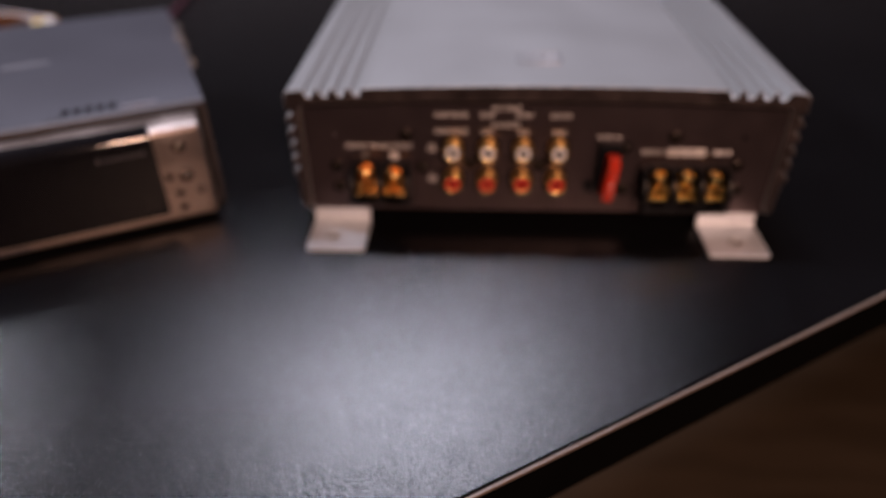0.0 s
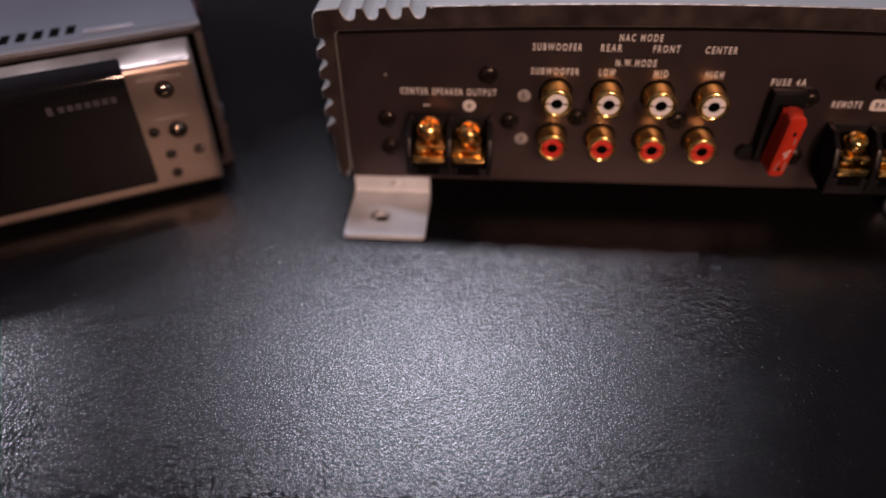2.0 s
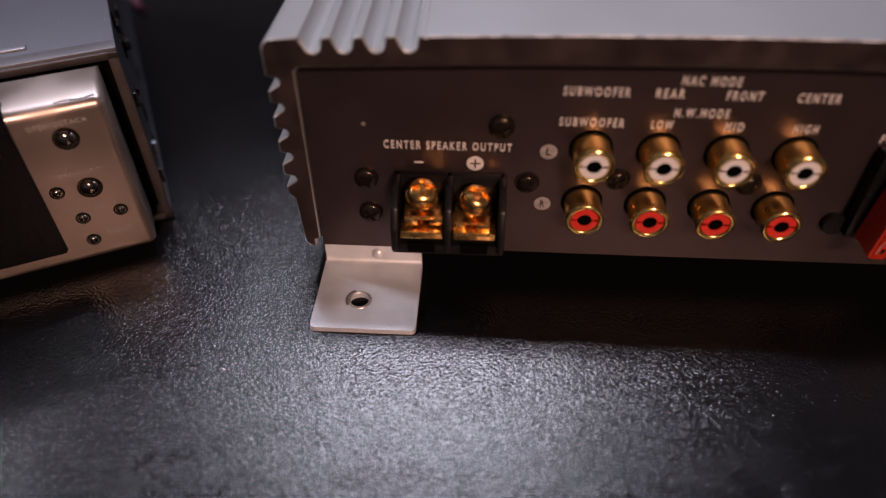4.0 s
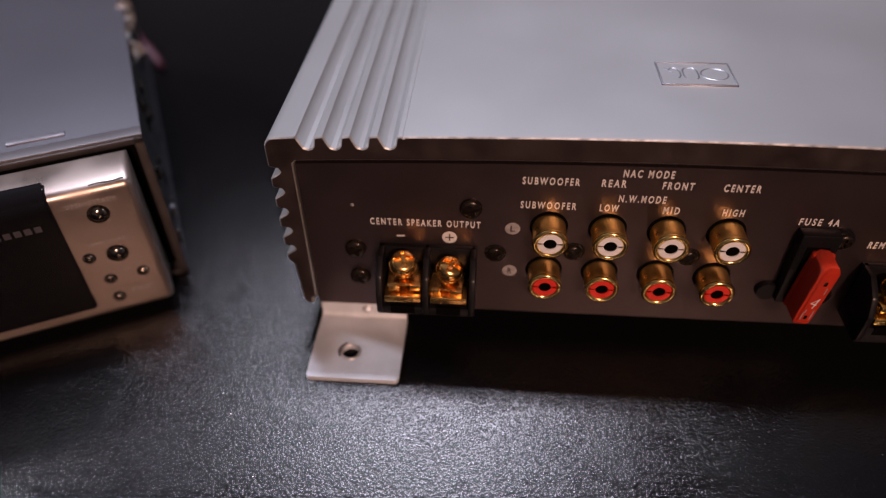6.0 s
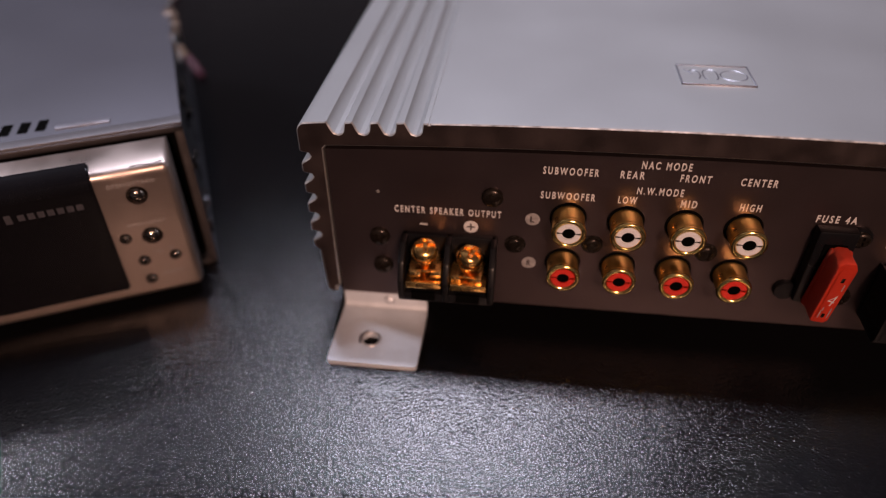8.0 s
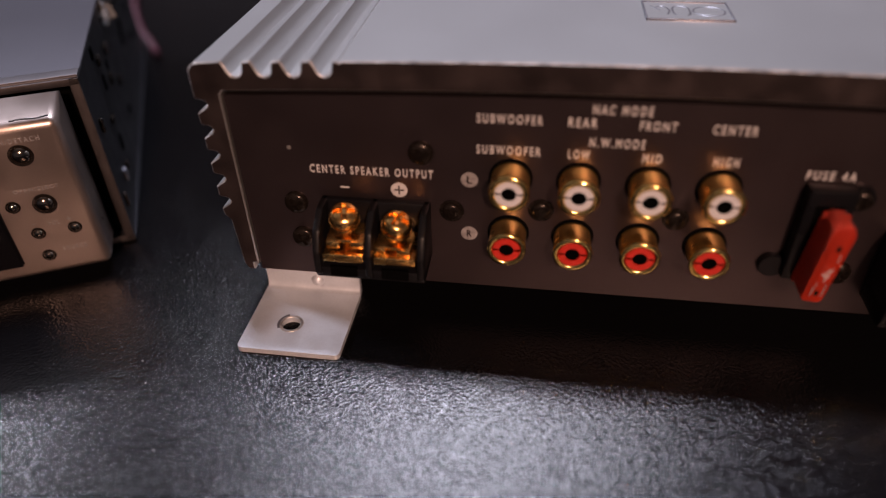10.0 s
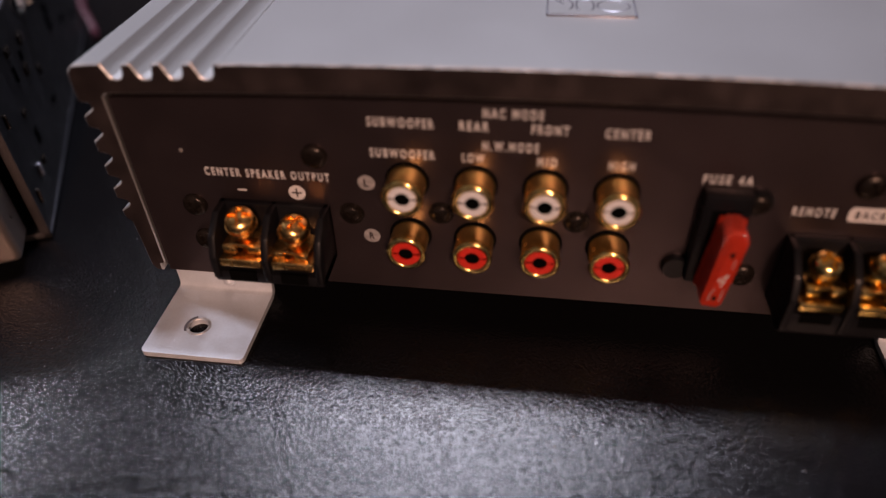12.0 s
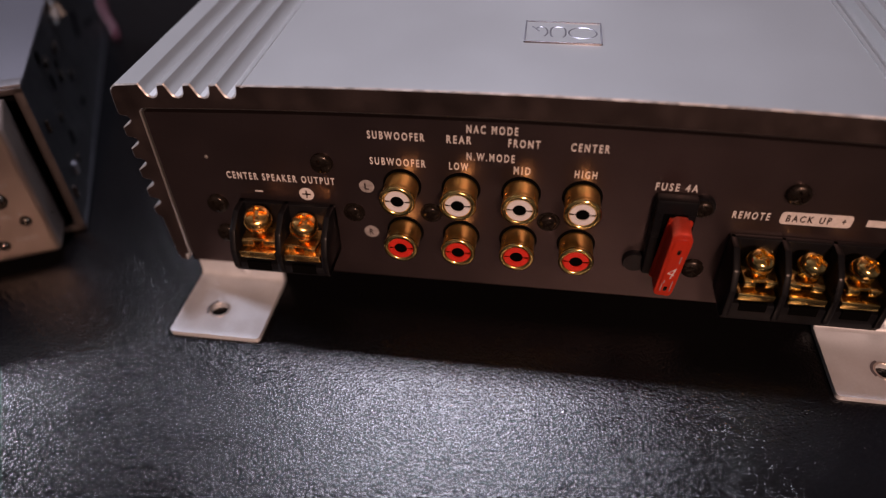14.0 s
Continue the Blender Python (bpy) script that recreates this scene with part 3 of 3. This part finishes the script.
def loop(cx, w, h, a0, a1, power=2.0):
    """Points of a rounded loop on the plate between two angles."""
    pts = []
    for k in range(17):
        a = radians(a0 + (a1 - a0) * k / 16)
        c, q = math.cos(a), math.sin(a)
        pts.append((PX + cx + w / 2 * math.copysign(abs(c) ** (2 / power), c), PY + h / 2 * math.copysign(abs(q) ** (2 / power), q), PZ - 0.0001))
    return pts


for lines in ([loop(0.0046, 0.0066, 0.0060, 0, 359)], [loop(-0.0012, 0.0036, 0.0060, -60, 240, 3.0)], [loop(-0.0052, 0.0030, 0.0056, 150, -60), [(PX - 0.0056, PY + 0.0002, PZ - 0.0001), (PX - 0.0074, PY + 0.0029, PZ - 0.0001)]]):
    bm = bmesh.new()
    for line in lines:
        tube(line, 0.00030, bm, seg=8, sub=2)
    part("raised_shape", bm, M_LUG, name_plate)

# mounting feet
def foot(x0, x1, hx, hy):
    t = 0.0014
    own = bmesh.new()
    # flat plate with a round hole: ring of quads from the hole to the outline
    n = 48
    cx, cy = (x0 + x1) / 2, (-0.0198 + 0.0030) / 2
    outer_pts = rounded(x1 - x0, 0.0228, 0.0012, 3)
    hole_pts = [(hx + 0.00235 * math.cos(2 * math.pi * k / n), hy + 0.0021 * math.sin(2 * math.pi * k / n)) for k in range(n)]

    def reach(a):
        """The outline's point in the direction a from the hole."""
        d = Vector((math.cos(a), math.sin(a)))
        best = None
        pts = [Vector((p[0] + cx, p[1] + cy)) for p in outer_pts]
        o = Vector((hx, hy))
        for p, q in zip(pts, pts[1:] + pts[:1]):
            e = q - p
            den = d.x * e.y - d.y * e.x
            if abs(den) < 1e-12:
                continue
            s = ((p - o).x * e.y - (p - o).y * e.x) / den
            u = ((p - o).x * d.y - (p - o).y * d.x) / den
            if s > 0 and -1e-6 <= u <= 1 + 1e-6:
                best = s if best is None else max(best, s)
        return o + d * best
    angles = sorted({2 * math.pi * k / n for k in range(n)} | {math.atan2(p[1] + cy - hy, p[0] + cx - hx) % (2 * math.pi) for p in outer_pts})
    rings = []
    for z in (0.0, t):
        rings.append([(own.verts.new((hx + 0.00235 * math.cos(a), hy + 0.0021 * math.sin(a), z)), own.verts.new((*reach(a), z))) for a in angles])
    m = len(angles)
    for k in range(m):
        j = (k + 1) % m
        for r in rings:
            own.faces.new((r[k][0], r[j][0], r[j][1], r[k][1]))
        own.faces.new((rings[0][k][0], rings[0][j][0], rings[1][j][0], rings[1][k][0]))
        own.faces.new((rings[0][k][1], rings[0][j][1], rings[1][j][1], rings[1][k][1]))
    # rounded bend and upright flange under the case
    bend = [(0.0010, 0.0), (0.0010, t), (0.0018, t + 0.0002), (0.0024, t + 0.0008), (0.0026, t + 0.0018), (0.0026, 0.0091), (0.0038, 0.0091), (0.0038, 0.0010), (0.0034, 0.0003), (0.0026, 0.0)]
    prism(bend, x0 + 0.0002, x1 - 0.0002, own, axis="x")
    ob = part("mounting_foot", own, M_ZINC, amp, "bent pale zinc foot with a round hole", angle=40)
    part("stiffening_dimple", lathe([(0, 0.0013), (0.0009, 0.0011), (0.0016, 0.0004), (0.0018, -0.0004)], 24, None, facing(hx + 0.0030, 0.0027, 0.0042)), M_ZINC, ob)
    part("hole_lip", lathe([(0.0022, t), (0.0023, t + 0.0001), (0.0028, t + 0.0001), (0.0030, t - 0.0001)], 32, None, pose(hx, hy, 0)), M_BARE, ob, "burred bare edge of the hole")
    burr = bmesh.new()
    ring_sector(0.0028, 0.0034, 115, 215, t - 0.0002, t + 0.00012, burr)
    part("burr", merge(burr, None, pose(hx, hy, 0)), M_LUG, ob, "dark scuffed burr beside the hole")
    return ob


foot(-0.0607, -0.0363, -0.0503, -0.0108)
foot(0.1046, 0.1291, 0.1180, -0.0108)

# ---- car stereo ----
HEAD_TURN = 26.4
head = thing("car_stereo", pose(-0.1058, 0.0185, 0, 0, 0, HEAD_TURN), "used grey car stereo with champagne faceplate and dark display", "car stereo")
W, H, D = 0.178, 0.0495, 0.152
# steel case: open box with a thin front rim
case = bmesh.new()
block(-W, 0, 0, D, H - 0.0012, H, 0.0004, bm=case)
block(-W, 0, 0, D, 0.0006, 0.0018, 0.0004, bm=case)
part("case_cover", case, M_CASE, head, "grey steel cover with slots and scuffs")
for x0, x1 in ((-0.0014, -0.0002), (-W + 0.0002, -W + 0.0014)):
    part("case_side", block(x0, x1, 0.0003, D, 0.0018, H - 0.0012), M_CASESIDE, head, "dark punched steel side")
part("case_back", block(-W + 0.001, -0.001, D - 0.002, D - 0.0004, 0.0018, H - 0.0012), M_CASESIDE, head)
rim = bmesh.new()
for x0, x1, z0, z1 in ((-W, 0, H - 0.0022, H - 0.0004), (-W, 0, 0.0006, 0.0026), (-0.0024, 0, 0.0006, H - 0.0004), (-W, -W + 0.0024, 0.0006, H - 0.0004)):
    block(x0, x1, -0.0006, 0.0004, z0, z1, 0.0003, bm=rim)
part("front_rim", rim, M_SLEEVE, head, "brownish bare edge of the case")
part("recess", block(-W + 0.0020, -0.0020, 0.0040, 0.0050, 0.0024, H - 0.0020), M_HOLE, head)
# slots in the cover, a bright lug beside them
slot_mesh = finish("vent_slot", block(-0.0013, 0.0013, -0.0032, 0.0032, -0.0002, 0.00012))
for k in range(5):
    part("vent_slot", slot_mesh, M_HOLE, head, at=pose(-0.0540 + 0.0045 * k, 0.0115, H, 0, 0, -6))
part("cover_lug", block(-0.0325, -0.0185, 0.0072, 0.0094, H - 0.0002, H + 0.0005, 0.0003), M_LUG, head, "bright bent lug")
part("cover_lug", block(-0.0610, -0.0555, 0.0056, 0.0072, H - 0.0002, H + 0.0001, 0.0001), M_CASESIDE, head)
part("cover_flange", block(-W, 0, 0.0001, 0.0044, H - 0.0002, H + 0.0003, 0.00012), M_FLANGE, head, "folded front flange of the cover")
stamp = bmesh.new()
for k, (w, h) in enumerate(((0.010, 0.0040), (0.014, 0.0036), (0.009, 0.0040), (0.020, 0.0018))):
    x = -0.128 + (0, 0.013, 0.028, 0.046)[k]
    block(x, x + w, 0.0800, 0.0800 + h, H - 0.0001, H + 0.00006, bm=stamp)
part("printed_mark", stamp, M_STAMP, head, "faint unreadable grey printing")
# punched side: tabs, holes, torn foil
for k in range(16):
    y, z, w, h = random.uniform(0.012, 0.14), random.uniform(0.006, 0.044), random.uniform(0.002, 0.007), random.uniform(0.002, 0.006)
    part("punched_hole", block(-0.0003, 0.0002, y, y + w, z, z + h, 0.0002), M_HOLE, head)
for y, z, w, h in ((0.006, 0.031, 0.0012, 0.004), (0.004, 0.009, 0.0012, 0.0045), (0.022, 0.026, 0.003, 0.002), (0.030, 0.040, 0.004, 0.0025), (0.041, 0.030, 0.004, 0.003), (0.047, 0.037, 0.005, 0.003),
                   (0.055, 0.024, 0.003, 0.003), (0.020, 0.012, 0.003, 0.002)):
    part("side_tab", block(-0.0004, 0.0007, y, y + w, z, z + h, 0.0003), M_SCREW, head, "bent dark steel tab")
part("spring_clip", block(-0.0002, 0.0010, 0.013, 0.015, 0.012, 0.016, 0.0004), M_LUG, head, "small rubbed spring clip")
for k in range(22):
    y = 0.062 + 0.055 * random.random() ** 1.2
    a = random.uniform(0.0018, 0.0044)
    foil = bmesh.new()
    v = [foil.verts.new((a * math.cos(q + random.uniform(-0.3, 0.3)), a * math.sin(q), random.uniform(-0.5, 0.5) * a)) for q in (0, 1.1, 2.3, 3.5, 5.0)]
    mid = foil.verts.new((0, 0, random.uniform(-0.4, 0.4) * a))
    for m in range(5):
        foil.faces.new((v[m], v[(m + 1) % 5], mid))
    part("torn_foil", foil, M_FOIL, head, "torn crumpled scrap of foil tape" if k == 0 else "", at=pose(random.uniform(-0.0004, 0.0012), y, H - random.uniform(0.0, 0.009), random.uniform(0, 360), random.uniform(40, 120), random.uniform(0, 360)))

# faceplate: body with a sloping top and soft corners
FX, FY, FZ0, FZ1 = -0.0046, -0.0136, 0.0030, 0.0455
face = bmesh.new()
side_shape = [(-0.0020, 0.0040), (FY, 0.0034), (FY, 0.0452), (-0.0030, 0.0476), (-0.0020, 0.0472)]
prism(side_shape, -W + 0.0046, FX, face, axis="x")
soft_edges = [e for e in face.edges if abs(e.verts[0].co.x - e.verts[1].co.x) < 1e-7 and min(v.co.y for v in e.verts) < -0.01 or all(abs(v.co.y - FY) < 1e-6 for v in e.verts)]
bmesh.ops.bevel(face, geom=soft_edges, offset=0.0021, segments=5, profile=0.5, affect="EDGES")
faceplate = part("faceplate", face, M_FACE, head, "champagne silver plastic faceplate with a scratched corner", angle=45)
# dark display with a bulged top edge
disp = [(FY + 0.003, 0.0075), (FY - 0.0004, 0.0077), (FY - 0.0008, 0.0090), (FY - 0.0011, 0.0395)]
disp += [(FY + 0.0044 - 0.0057 * math.cos(radians(a)), 0.0412 + 0.0060 * math.sin(radians(a))) for a in range(0, 91, 9)] + [(FY + 0.0046, 0.0080)]
dbm = prism(disp, -0.1500, -0.0243, axis="x")
ends = [e for e in dbm.edges if abs(e.verts[0].co.x - e.verts[1].co.x) < 1e-7]
bmesh.ops.bevel(dbm, geom=ends, offset=0.0005, segments=2, affect="EDGES")
display = part("display", dbm, M_GLASSY, faceplate, "glossy black display window", angle=50)
letter_bar = finish("maker_mark", block(-0.0008, 0.0008, FY - 0.00112, FY - 0.0009, 0.0368, 0.0386))
for k in range(7):
    part("maker_mark", letter_bar, M_CASE, display, "faint grey bar in place of a maker's lettering" if k == 0 else "", at=pose(-0.0425 + 0.0023 * k, 0, 0))
part("maker_badge", block(-0.0463, -0.0447, FY - 0.00112, FY - 0.0009, 0.0364, 0.0390), M_CASE, display)
low_mark = block(-0.1000, -0.0800, FY - 0.0001, FY + 0.0002, 0.0050, 0.0062)
part("maker_mark", low_mark, M_CASE, faceplate)
big_button = finish("button", lathe([(0, 0.0011), (0.0008, 0.00105), (0.0016, 0.0007), (0.0021, 0.0001), (0.0022, -0.0004)], 28))
tiny_button = finish("button", lathe([(0, 0.0007), (0.0006, 0.00062), (0.0010, 0.0003), (0.0012, -0.0003)], 24))
seat_big = finish("button_ring", lathe([(0.0021, 0.00002), (0.0027, 0.00012), (0.0028, -0.0003)], 28))
seat_tiny = finish("button_ring", lathe([(0.0012, 0.00002), (0.0016, 0.00010), (0.0017, -0.0003)], 24))
for x, z, big in ((-0.0148, 0.0376, 1), (-0.0143, 0.0242, 1), (-0.0100, 0.0163, 0), (-0.0184, 0.0163, 0), (-0.0182, 0.0095, 0), (-0.0212, 0.0246, 0)):
    b = part("button", big_button if big else tiny_button, M_CHROME, faceplate, "small domed smoke-chrome button", at=facing(x, FY - 0.0001, z))
    part("button_ring", seat_big if big else seat_tiny, M_SCREW, b)
for text, x, z, w in (("OPEN/DETACH", -0.0155, 0.0414, 0.0118), ("OPEN/EJECT", -0.0148, 0.0284, 0.0100), ("VOL", -0.0142, 0.0186, 0.0026), ("+", -0.0106, 0.0190, 0.0010), ("-", -0.0186, 0.0190, 0.0010), ("SOURCE", -0.0118, 0.0106, 0.0056)):
    part("lettering", letters(text, w, 0.0013 if text != "-" else 0.0002), M_INKDIM, faceplate, at=pose(x, FY - 0.00004, z))
scratch = bmesh.new()
for k in range(9):
    x = -0.0145 + 0.0009 * k
    block(x, x + 0.0010, FY + 0.0008, FY + 0.0011 + 0.00015 * (k > 6), 0.0457 + 0.00012 * math.sin(k * 0.9), 0.0459 + 0.00012 * math.sin(k * 0.9), bm=scratch)
part("scratch", scratch, M_CASESIDE, faceplate, "thin dark scratch")
for x in (-0.15, -0.02):
    for y in (0.02, 0.13):
        part("foot_pad", lathe([(0, 0), (0.003, 0), (0.003, 0.0008), (0, 0.0008)], 16), M_BLACK, head, at=pose(x, y, 0))

# ---- leads behind the stereo ----
cable = tagged(part("red_cable", tube([(-0.1640, 0.1480, 0.0014), (-0.1740, 0.1620, 0.0014), (-0.1920, 0.1850, 0.0014), (-0.2180, 0.2300, 0.0014), (-0.2370, 0.2900, 0.0014), (-0.2520, 0.4200, 0.0014)], 0.0014), M_CABLE), "magenta red cable lying on the desk behind the stereo", "cable")
harness = thing("wiring_harness", pose(-0.2770, 0.1900, 0, 0, 0, 30), "plug-ended bundle of coloured leads behind the stereo", "wiring")
part("plug", block(-0.0035, 0.0022, -0.010, 0.008, 0.0, 0.0300, 0.001), M_YELLOW, harness, "yellow plastic plug")
part("plug", block(0.0030, 0.0088, -0.010, 0.008, 0.0, 0.0305, 0.001), M_PALE, harness, "pale plastic plug")
for k in range(9):
    x, far = -0.0025 + 0.0013 * k, -0.020 - 0.011 * k
    part("lead", tube([(x, 0.006, 0.020), (x - 0.002, 0.016, 0.026 + 0.001 * (k % 3)), (far * 0.4, 0.026 + 0.004 * k, 0.019 + 0.003 * (k % 4)), (far, 0.040 + 0.005 * k, 0.0100), (far * 1.9, 0.055 + 0.008 * k, 0.0020), (far * 3.2, 0.060 + 0.010 * k, 0.0020)], 0.0014), M_GREYW if k % 3 == 1 else M_ORANGE, harness)
